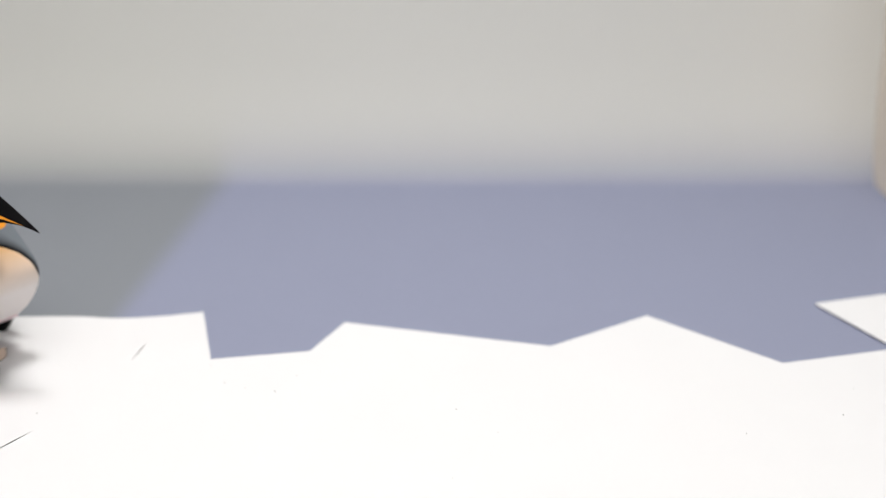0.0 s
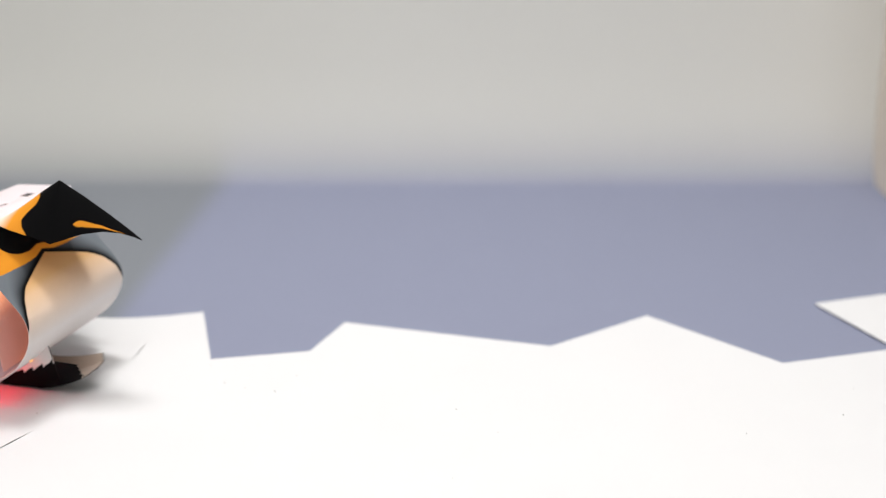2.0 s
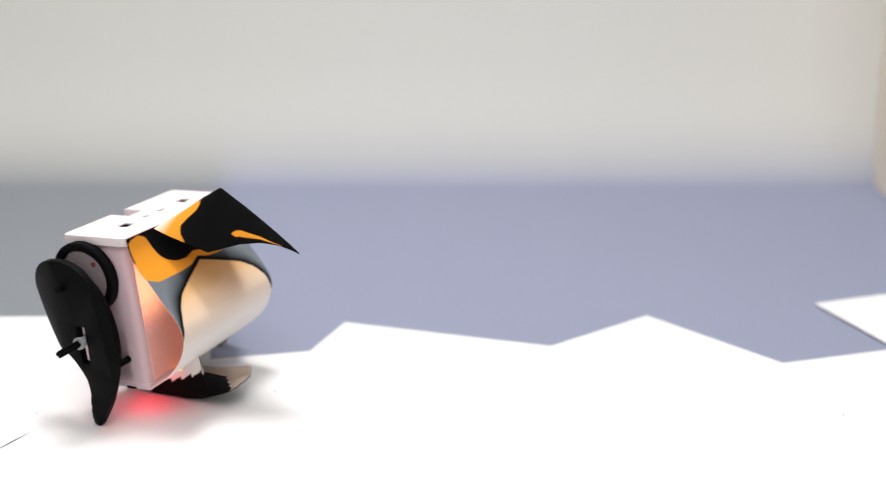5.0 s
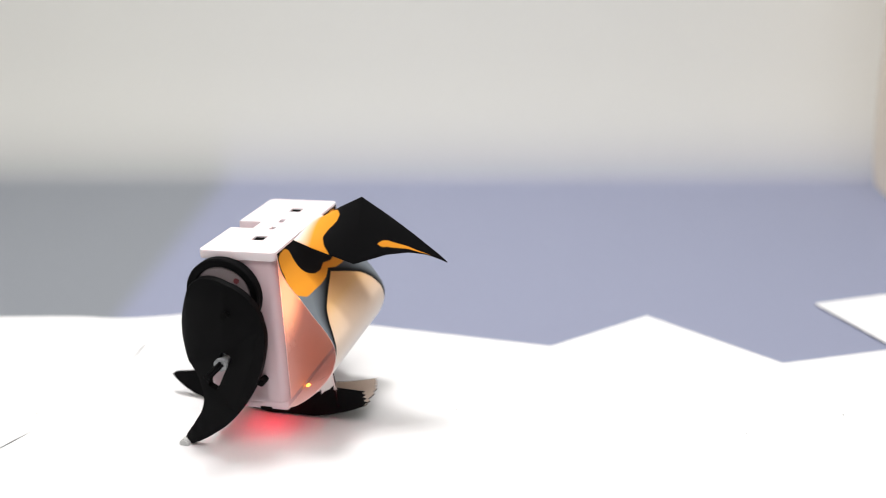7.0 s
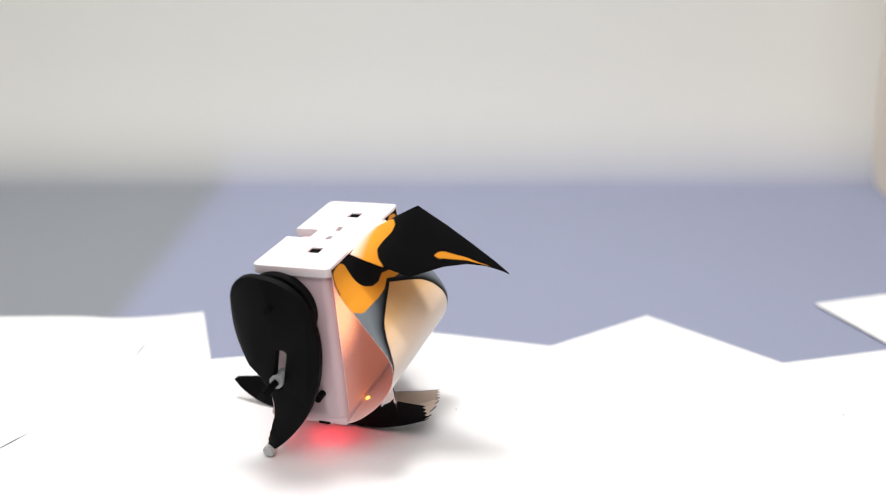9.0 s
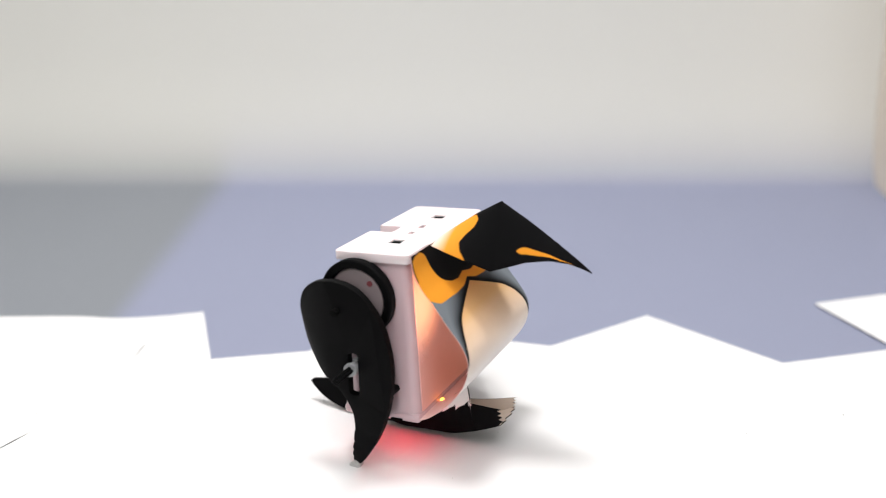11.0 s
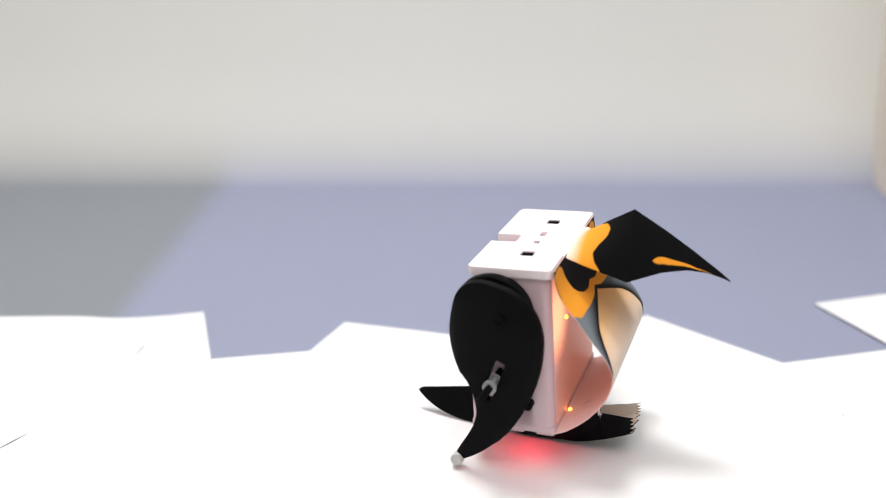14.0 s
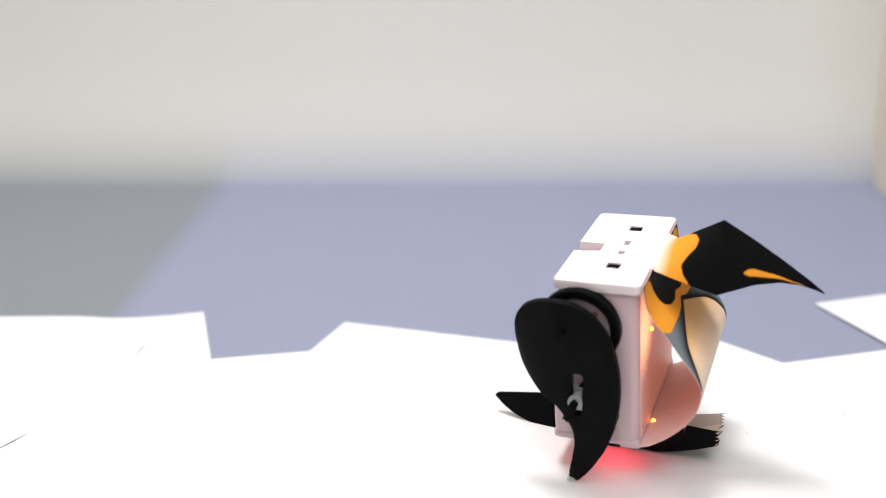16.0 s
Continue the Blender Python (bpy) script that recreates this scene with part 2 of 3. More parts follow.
def at(x, y, z):
    """A place on the robot, in body widths from the near top front corner, as a place in the robot's own space."""
    return Vector(((x + 0.2255) * UNIT, (y - 0.5) * UNIT, (z + 0.955) * UNIT))


def line(x, knots):
    return float(np.interp(x, [k[0] for k in knots], [k[1] for k in knots]))


SMOOTHED = {}


def smooth_line(x, knots):
    """As line(), but rounded at the knots."""
    if knots not in SMOOTHED:
        xs = np.linspace(knots[0][0], knots[-1][0], 240)
        ys = np.interp(xs, [k[0] for k in knots], [k[1] for k in knots])
        n = 13
        for _ in range(2):
            ys = np.convolve(np.concatenate([np.full(n, ys[0]), ys, np.full(n, ys[-1])]), np.ones(n) / n, "same")[n:-n]
        SMOOTHED[knots] = (xs, ys)
    return float(np.interp(x, *SMOOTHED[knots]))


def curved_sheet(name, surface, nu, nv, thick, mats, parent, label, colour=None):
    """A thin bent sheet: surface(u, v) gives its outer side; colour(u, v) its print."""
    grid = np.array([[surface(i / nu, j / nv) for j in range(nv + 1)] for i in range(nu + 1)])
    du, dv = np.gradient(grid, axis=0), np.gradient(grid, axis=1)
    normal = np.cross(du, dv)
    normal /= np.linalg.norm(normal, axis=2, keepdims=True) + 1e-12
    inner = grid - normal * thick
    verts = np.concatenate([grid.reshape(-1, 3), inner.reshape(-1, 3)])
    n = (nu + 1) * (nv + 1)
    ids = np.arange(n).reshape(nu + 1, nv + 1)
    a, b, c, d = ids[:-1, :-1].ravel(), ids[1:, :-1].ravel(), ids[1:, 1:].ravel(), ids[:-1, 1:].ravel()
    outer_faces = np.stack([a, b, c, d], 1)
    inner_faces = np.stack([d, c, b, a], 1) + n
    ring = np.concatenate([ids[:, 0], ids[-1, 1:], ids[-2::-1, -1], ids[0, -2::-1]])
    nxt = np.roll(ring, -1)
    nxt, ring = nxt[ring != nxt], ring[ring != nxt]
    rim = np.stack([nxt, ring, ring + n, nxt + n], 1)
    faces = np.concatenate([outer_faces, inner_faces, rim])
    me = bpy.data.meshes.new(name)
    me.from_pydata(verts.tolist(), [], faces.tolist())
    for m in mats:
        me.materials.append(m)
    index = np.zeros(len(faces), dtype=np.int32)
    index[len(outer_faces):len(outer_faces) + len(inner_faces)] = 1
    index[len(outer_faces) + len(inner_faces):] = len(mats) - 1
    me.polygons.foreach_set("material_index", index)
    me.polygons.foreach_set("use_smooth", index < 2)
    if colour:
        at_ = me.attributes.new("print", "FLOAT_COLOR", "POINT")
        rgb = np.ones((len(verts), 4))
        cols = np.array([[colour(i / nu, j / nv) for j in range(nv + 1)] for i in range(nu + 1)]).reshape(-1, 3)
        rgb[:n, :3], rgb[n:, :3] = cols, cols
        at_.data.foreach_set("color", rgb.ravel())
    me.update()
    return link(name, me, parent, label)


# -- printed colours --
P_BLACK, P_GREY, P_ORANGE = np.array((0.003, 0.003, 0.0034)), np.array((0.16, 0.18, 0.20)), np.array((0.72, 0.28, 0.025))
P_CREAM, P_WHITE, P_TAN = np.array((0.68, 0.43, 0.215)), np.array((0.80, 0.75, 0.73)), np.array((0.58, 0.31, 0.11))


def blend(a, b, t):
    t = min(max(t, 0.0), 1.0)
    return a * (1 - t) + b * t


BELLY = curve_through([(0.012, -0.004), (0.025, -0.10), (0.068, -0.19), (0.127, -0.265), (0.198, -0.37), (0.270, -0.47),
                       (0.306, -0.56), (0.293, -0.66), (0.242, -0.755), (0.155, -0.85), (0.055, -0.925), (-0.010, -0.952)], 8, False)
BELLY_Z = [v.y for v in BELLY]
BELLY_LEN = np.concatenate([[0], np.cumsum([(BELLY[i + 1] - BELLY[i]).length for i in range(len(BELLY) - 1)])])
BELLY_LEN = BELLY_LEN / BELLY_LEN[-1]


def belly_point(u):
    return (float(np.interp(u, BELLY_LEN, [v.x for v in BELLY])), float(np.interp(u, BELLY_LEN, BELLY_Z)))


def belly_surface(u, v):
    x, z = belly_point(u)
    return at(x, 0.0 + 0.935 * v, z)


def belly_print(u, v):
    z = belly_point(u)[1]
    y = 0.935 * v
    y = y if y <= 0.4625 else 0.925 - y
    border = smooth_line(-z, ((0.24, 0.52), (0.27, 0.46), (0.33, 0.29), (0.385, 0.15), (0.44, 0.075), (0.51, 0.025), (0.58, 0.0), (0.66, -0.03)))
    lower_orange = -smooth_line(y, ((-0.05, 0.22), (0.0, 0.245), (0.07, 0.28), (0.28, 0.284), (0.38, 0.277), (0.47, 0.25)))
    upper_orange = -smooth_line(y, ((-0.03, 0.09), (0.0, 0.05), (0.03, 0.022), (0.10, 0.012), (0.15, 0.035), (0.18, 0.085), (0.195, 0.16), (0.24, 0.205),
                                    (0.30, 0.23), (0.38, 0.236), (0.44, 0.225), (0.47, 0.22)))
    soft = 0.0035
    down = (-z - 0.29) / 0.36
    cream = blend(blend(P_TAN, P_CREAM, down * 2.6), P_WHITE, down * 1.15 - 0.30)
    grey = blend(P_BLACK, P_GREY, (border - y) / max(border + 0.02, 0.03) * 1.6 - 0.12)
    below = blend(grey, blend(P_BLACK, cream, (y - border - 0.010) / soft), (y - border) / soft)
    above = blend(P_ORANGE, P_BLACK, (z - upper_orange) / soft)
    if z > -0.15:
        above = blend(P_BLACK, above, (y - 0.010) / soft)
    return blend(below, above, (z - lower_orange) / soft)


HOOD_RIDGE = ((0, 0.0), (0.1, 0.060), (0.2, 0.121), (0.335, 0.190), (0.5, 0.081), (0.65, -0.029), (0.78, -0.131), (0.836, -0.181))
HOOD_EDGE = ((0, -0.006), (0.1, -0.055), (0.2, -0.105), (0.325, -0.159), (0.4, -0.142), (0.5, -0.118), (0.62, -0.113), (0.72, -0.132), (0.8, -0.166), (0.836, -0.186))
HOOD_HALF = ((0, 0.26), (0.1, 0.245), (0.2, 0.215), (0.325, 0.19), (0.5, 0.115), (0.65, 0.058), (0.78, 0.018), (0.836, 0.004))


def hood_surface(u, v):
    x = 0.836 * u
    s = 2 * v - 1
    power = line(x, ((0, 2.2), (0.2, 1.7), (0.335, 1.15), (0.836, 1.15)))
    top, low = line(x, HOOD_RIDGE), line(x, HOOD_EDGE)
    return at(x - 0.002, 0.5 + line(x, HOOD_HALF) * s, top + (low - top) * abs(s) ** power)


def hood_print(u, v):
    x, s = 0.836 * u, abs(2 * v - 1)
    limit = smooth_line(s, ((0, 0.15), (0.12, 0.19), (0.3, 0.215), (0.45, 0.205), (0.6, 0.165), (0.75, 0.14), (0.9, 0.155), (1.0, 0.19)))
    mid = smooth_line(x, ((0.42, 0.74), (0.5, 0.74), (0.6, 0.78), (0.74, 0.93)))
    half = smooth_line(x, ((0.42, -0.06), (0.445, 0.0), (0.46, 0.06), (0.48, 0.085), (0.52, 0.085), (0.6, 0.07), (0.74, 0.02), (0.76, -0.02), (0.84, -0.1)))
    dark = blend(P_BLACK, P_ORANGE, (half - abs(s - mid)) / 0.02)
    return blend(blend(P_WHITE, P_ORANGE, (x + 0.012) / 0.10), dark, (x - limit) / 0.004)


def foot_print(u, v):
    """Black card, white over the saw-toothed line where it meets the belly paper."""
    p = foot_surface(u, v)
    x, z = p.x / UNIT - 0.2255, p.z / UNIT - 0.955
    if v > 0.62 and x < 0.19 and z > line(x, ((-0.1, -1.06), (0.0, -1.03), (0.18, -0.965))) + 0.03 * ((x * 12) % 1):
        return P_WHITE
    return P_BLACK


def foot_surface(u, v):
    """A folded card channel whose toes rise and end in teeth."""
    y = line(v, ((0, 0.53), (0.30, 0.52), (0.42, 0.48), (0.55, 0.35), (0.65, 0.300), (1, 0.265)))
    z = line(v, ((0, -1.055), (0.30, -1.165), (0.42, -1.19), (0.55, -1.19), (0.65, -1.172), (1, -0.935)))
    tooth = 0.05 * abs((v * 11) % 1 - 0.5)
    x = -0.46 + (0.80 + tooth) * u
    low = 1 - min(1, max(0, (z + 1.19) / 0.19))
    lift = max(0.0, x / 0.35) ** 1.6 * (0.03 + 0.085 * low)
    heel = 0.07 * max(0.0, (-0.25 - x) / 0.2) ** 2
    if v > 0.65:
        base = -1.172 + max(0.0, x / 0.35) ** 1.6 * 0.10 + heel
        crest = line(x, ((-0.46, -0.965), (0.0, -0.957), (0.055, -0.925), (0.155, -0.85), (0.172, -0.832), (0.182, -0.945), (0.36, -0.955)))
        return at(x, y, base + (crest - base) * (v - 0.65) / 0.35)
    return at(x, y, z + lift + heel)


WING = ((-0.027, 0.165), (0.086, 0.143), (0.174, 0.081), (0.230, -0.010), (0.268, -0.140), (0.287, -0.287), (0.283, -0.438), (0.253, -0.591),
        (0.193, -0.727), (0.119, -0.840), (0.064, -0.906), (0.015, -0.910), (0.021, -0.844), (0.042, -0.750), (0.052, -0.650), (0.033, -0.558),
        (-0.046, -0.444), (-0.152, -0.372), (-0.226, -0.287), (-0.266, -0.190), (-0.282, -0.030), (-0.243, 0.073), (-0.150, 0.139))
SLOT_X = 0.084
WING_SET = 0.034        # the flipper's outline is set this far round the crank pin, in radians


def wing(parent, side):
    """A black swinging wing; it turns on the crank pin and slides with its slot on the guide axle."""
    crest = 1.0 if side > 0 else 0.65
    outline = [(v.x - WING_SET * v.y, v.y + WING_SET * v.x) for v in curve_through(WING, 5)]
    outline = [(x * UNIT, y * UNIT * (crest if y > 0 else 1)) for x, y in outline]
    if side < 0:
        outline = [(x * 0.5 if x < 0 and y > -0.045 else x, y) for x, y in outline]
    slot = [(x * UNIT, y * UNIT) for x, y in rounded(SLOT_X - 0.029, -0.475, SLOT_X + 0.029, -0.235, 0.014, 3)]
    bm = slab(outline, -0.0022, 0.0022, [slot], 0.0012)
    # margins are folded back towards the body along straight creases, and the rear half leans in
    for (x0, z0), (x1, z1), steep in (((0.200, 0.07), (0.262, -0.50), 0.55), ((-0.130, -0.36), (-0.247, -0.10), 0.35), ((-0.07, -0.4), (-0.07, 0.1), 0.32)):
        p = Vector((x0 * UNIT, z0 * UNIT, 0))
        out = Vector((-(z1 - z0), x1 - x0, 0)).normalized()
        bmesh.ops.bisect_plane(bm, geom=bm.verts[:] + bm.edges[:] + bm.faces[:], dist=1e-6, plane_co=p, plane_no=out)
        for v in bm.verts:
            beyond = (v.co - p).dot(out)
            if beyond > 0:
                v.co.z -= steep * beyond
    for v in bm.verts:
        v.co = Vector((v.co.x, -side * v.co.z, v.co.y))
    w = smooth_by_angle(part("wing", bm, M_BLACK, parent, "black plastic flipper with a guide slot"), 25)
    tip = rod(bmesh.new(), (0.0064, -0.0034 * side, -0.0925), (0.0064, 0.0028 * side, -0.0925), 0.0036, seg=16)
    bmesh.ops.bevel(tip, geom=tip.edges[:], offset=0.0007, segments=2, affect="EDGES")
    smooth_by_angle(part("rubber_tip", tip, M_RUBBER, w, "translucent grey rubber tip"))
    pin = rod(bmesh.new(), (0, 0.0052 * side, 0), (0, -0.006 * side, 0), 0.0019, seg=12)
    part("crank_pin", pin, M_DARK, w)
    cross = box(bmesh.new(), (-0.0024, -0.0052, -0.0009), (0.0024, -0.0046, 0.0009))
    for v in cross.verts:
        v.co.y *= side
    part("axle_end", cross, M_DARK, w)
    return w


def wing_pose(t, side):
    turn = radians(TURN_AT_END + TURN_RATE * (t - 16.0))
    px, pz = CRANK[0] + CRANK_RADIUS * math.cos(turn), CRANK[1] + CRANK_RADIUS * math.sin(turn)
    reach = math.hypot(GUIDE[0] - px, GUIDE[1] - pz)
    lean = math.atan2(-(GUIDE[0] - px), -(GUIDE[1] - pz)) + math.asin(SLOT_X / reach)
    place = at(px, WING_Y if side > 0 else 1 - WING_Y, pz)
    return pose(*place, 0, math.degrees(lean), 0)


def hub(parent, side):
    yy = (lambda d: -d if side > 0 else 1 + d)
    c = (CRANK[0] - 0.014, CRANK[1] + 0.007)
    ring = bmesh.new()
    seg = 64
    prof = ((0.170, 0.0), (0.170, 0.046), (0.176, 0.052), (0.211, 0.052), (0.219, 0.045), (0.219, 0.0))
    loops = []
    for r, d in prof:
        loops.append([ring.verts.new(at(c[0] + r * math.cos(2 * math.pi * i / seg), yy(d), c[1] + r * math.sin(2 * math.pi * i / seg))) for i in range(seg)])
    for a, b in zip(loops, loops[1:] + loops[:1]):
        for i in range(seg):
            ring.faces.new((a[i - 1], a[i], b[i], b[i - 1]))
    h = smooth_by_angle(part("hub_ring", ring, M_BLACK, parent, "black motor hub ring"), 40)
    disc = rod(bmesh.new(), at(c[0], yy(0.0), c[1]), at(c[0], yy(0.038), c[1]), 0.0169, seg=48)
    bmesh.ops.bevel(disc, geom=[e for e in disc.edges if len(e.link_faces[0].verts) > 4 or len(e.link_faces[1].verts) > 4], offset=0.0008, segments=2, affect="EDGES")
    smooth_by_angle(part("hub_disc", disc, M_HUB, h, "grey motor disc"), 40)
    screw = rod(bmesh.new(), at(c[0] + 0.09, yy(0.033), c[1] + 0.09), at(c[0] + 0.09, yy(0.043), c[1] + 0.09), 0.0016, seg=14)
    part("screw", screw, M_SCREW, h, "dark red screw head")


def guide_axle(parent, side):
    yy = (lambda d: -d if side > 0 else 1 + d)
    axle = bmesh.new()
    for sx, sz in ((0.0021, 0.0009), (0.0009, 0.0021)):
        a, b = at(GUIDE[0], yy(-0.01), GUIDE[1]), at(GUIDE[0], yy(0.345), GUIDE[1])
        box(axle, (a.x - sx, min(a.y, b.y), a.z - sz), (a.x + sx, max(a.y, b.y), a.z + sz), 0.0003, 1)
    g = part("guide_axle", axle, M_BLACK, parent, "black cross-section plastic axle")
    bush = bmesh.new()
    for d0, d1, r in ((0.09, 0.108, 0.0037), (0.108, 0.172, 0.0028), (0.172, 0.192, 0.0038)):
        rod(bush, at(GUIDE[0], yy(d0), GUIDE[1]), at(GUIDE[0], yy(d1), GUIDE[1]), r, seg=20)
    smooth_by_angle(part("bush", bush, M_GREY, g, "light grey plastic bush"), 40)


def robot():
    r = tagged(new("penguin_robot"), "walking toy penguin robot, white plastic body, black wings, printed paper head", "robot")
    # body shell and top plate
    a, b = at(-0.445, 0.008, -0.966), at(-0.014, 0.992, -0.045)
    shell = smooth_by_angle(part("body_shell", box(box(bmesh.new(), a, b, 0.0052, 6), at(-0.487, 0.008, -0.968), at(-0.10, 0.992, -0.55), 0.0032, 4), M_SHELL, r, "translucent white plastic body"), 40)
    out = rounded(-0.458, -0.006, 0.0, 1.006, 0.035)
    cut = [p for p in out if not (p[0] < -0.45 and 0.3 < p[1] < 0.6)]
    low = max(i for i, p in enumerate(cut) if p[0] < -0.40 and p[1] > 0.5)
    cut = cut[:low + 1] + [(-0.458, 0.525), (-0.315, 0.525), (-0.315, 0.405), (-0.458, 0.405)] + cut[low + 1:]
    loc = lambda x, y: (at(x, y, 0).x, at(x, y, 0).y)
    holes = []
    for cx, cy, hx, hy in ((-0.195, 0.236, 0.034, 0.034), (-0.195, 0.783, 0.034, 0.034), (-0.195, 0.42, 0.014, 0.022), (-0.195, 0.56, 0.014, 0.03)):
        holes.append([loc(cx + sx * hx, cy + sy * hy) for sx, sy in ((-1, -1), (1, -1), (1, 1), (-1, 1))])
    plate = slab([loc(*p) for p in cut], at(0, 0, -0.05).z, at(0, 0, 0).z, holes, 0.0011)
    plate = smooth_by_angle(part("top_plate", plate, M_PLATE, r, "white plastic top plate with slots and a notch"), 30)
    # black blocks fill the holes in place of the shade inside them
    for cx, cy, hx, hy in ((-0.195, 0.236, 0.034, 0.034), (-0.195, 0.783, 0.034, 0.034)):
        lo, hi = at(cx - hx * 0.97, cy - hy * 0.97, -0.046), at(cx + hx * 0.97, cy + hy * 0.97, -0.010)
        part("slot", box(bmesh.new(), lo, hi), M_DARK, plate, "black block painting the shade inside a slot")
    for inner, outer in ((0.02, -0.062), (0.98, 1.062)):
        peg = rod(bmesh.new(), at(-0.14, inner, -0.775), at(-0.14, outer, -0.775), 0.0021, seg=16)
        bmesh.ops.bevel(peg, geom=[e for e in peg.edges if e.calc_length() < 0.002], offset=0.0004, segments=2, affect="EDGES")
        smooth_by_angle(part("peg", peg, M_BLACK, shell, "small black plastic peg"), 40)
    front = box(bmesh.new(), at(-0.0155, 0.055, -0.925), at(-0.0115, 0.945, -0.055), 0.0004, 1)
    front = part("front_panel", front, M_FRONT, r, "translucent front panel, pink light and lamp glow put into its colour")
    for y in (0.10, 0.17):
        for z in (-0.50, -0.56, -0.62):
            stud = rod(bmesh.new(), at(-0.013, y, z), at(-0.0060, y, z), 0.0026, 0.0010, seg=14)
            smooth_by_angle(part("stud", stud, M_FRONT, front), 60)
    lid = box(bmesh.new(), at(-0.492, 0.003, -0.978), at(-0.009, 0.997, -0.922), 0.0022, 3)
    lid = smooth_by_angle(part("bottom_lid", lid, M_SHELL, r, "white plastic bottom lid with a seam"), 40)
    # black patch in place of the slot's shade
    part("slot", box(bmesh.new(), at(-0.185, 0.001, -0.972), at(-0.115, 0.012, -0.957)), M_DARK, lid, "black block painting the shade inside a slot")
    for side in (1, -1):
        hub(r, side)
        guide_axle(r, side)
    # lights
    for x, y, z, rad, mat, name in ((-0.008, 0.30, -0.385, 0.0012, M_LED, "orange_lamp"), (0.012, 0.26, -0.942, 0.0013, M_LED, "orange_lamp"), (-0.20, 0.17, -0.975, 0.0030, M_RED, "red_lamp")):
        bm = bmesh.new()
        bmesh.ops.create_uvsphere(bm, u_segments=16, v_segments=10, radius=rad, matrix=Matrix.Translation(at(x, y, z)))
        smooth_by_angle(part(name, bm, mat, shell, "glowing status light"), 60)
    # printed papers
    curved_sheet("belly_sheet", belly_surface, 240, 240, 0.0003, [M_PRINT, M_INSIDE, M_INSIDE], r, "printed paper belly, cream with grey and orange neck", belly_print)
    head = curved_sheet("head_sheet", hood_surface, 280, 150, 0.0003, [M_PRINT, M_INSIDE, M_PRINT], r, "folded paper head with black beak and orange streaks", hood_print)
    # foot and tail
    curved_sheet("foot", foot_surface, 150, 110, 0.0006, [M_PRINT, M_BEIGE, M_BLACK], r, "black card foot with jagged toes", foot_print)
    block = box(bmesh.new(), at(-0.42, 0.34, -1.186), at(-0.18, 0.62, -0.95), 0.0012)
    part("foot_block", block, M_BLACK, r, "black block under the body")
    fin = [(v.x, v.y) for v in curve_through([(-1.0, -1.035), (-0.93, -1.085), (-0.82, -1.135), (-0.66, -1.17), (-0.48, -1.175)], 6, False)] + [(-0.48, -0.965), (-0.98, -1.02)]
    tail = slab(fin, -0.007, 0.007, (), 0.0)
    for v in tail.verts:
        down = (-0.955 - v.co.y) / 0.22
        v.co = at(v.co.x, 0.47 - 0.11 * down + v.co.z, v.co.y)
    part("tail", tail, M_BLACK, r, "pointed black tail fin")
    return r, wing(r, 1), wing(r, -1), head


penguin, wing_near, wing_far, head = robot()

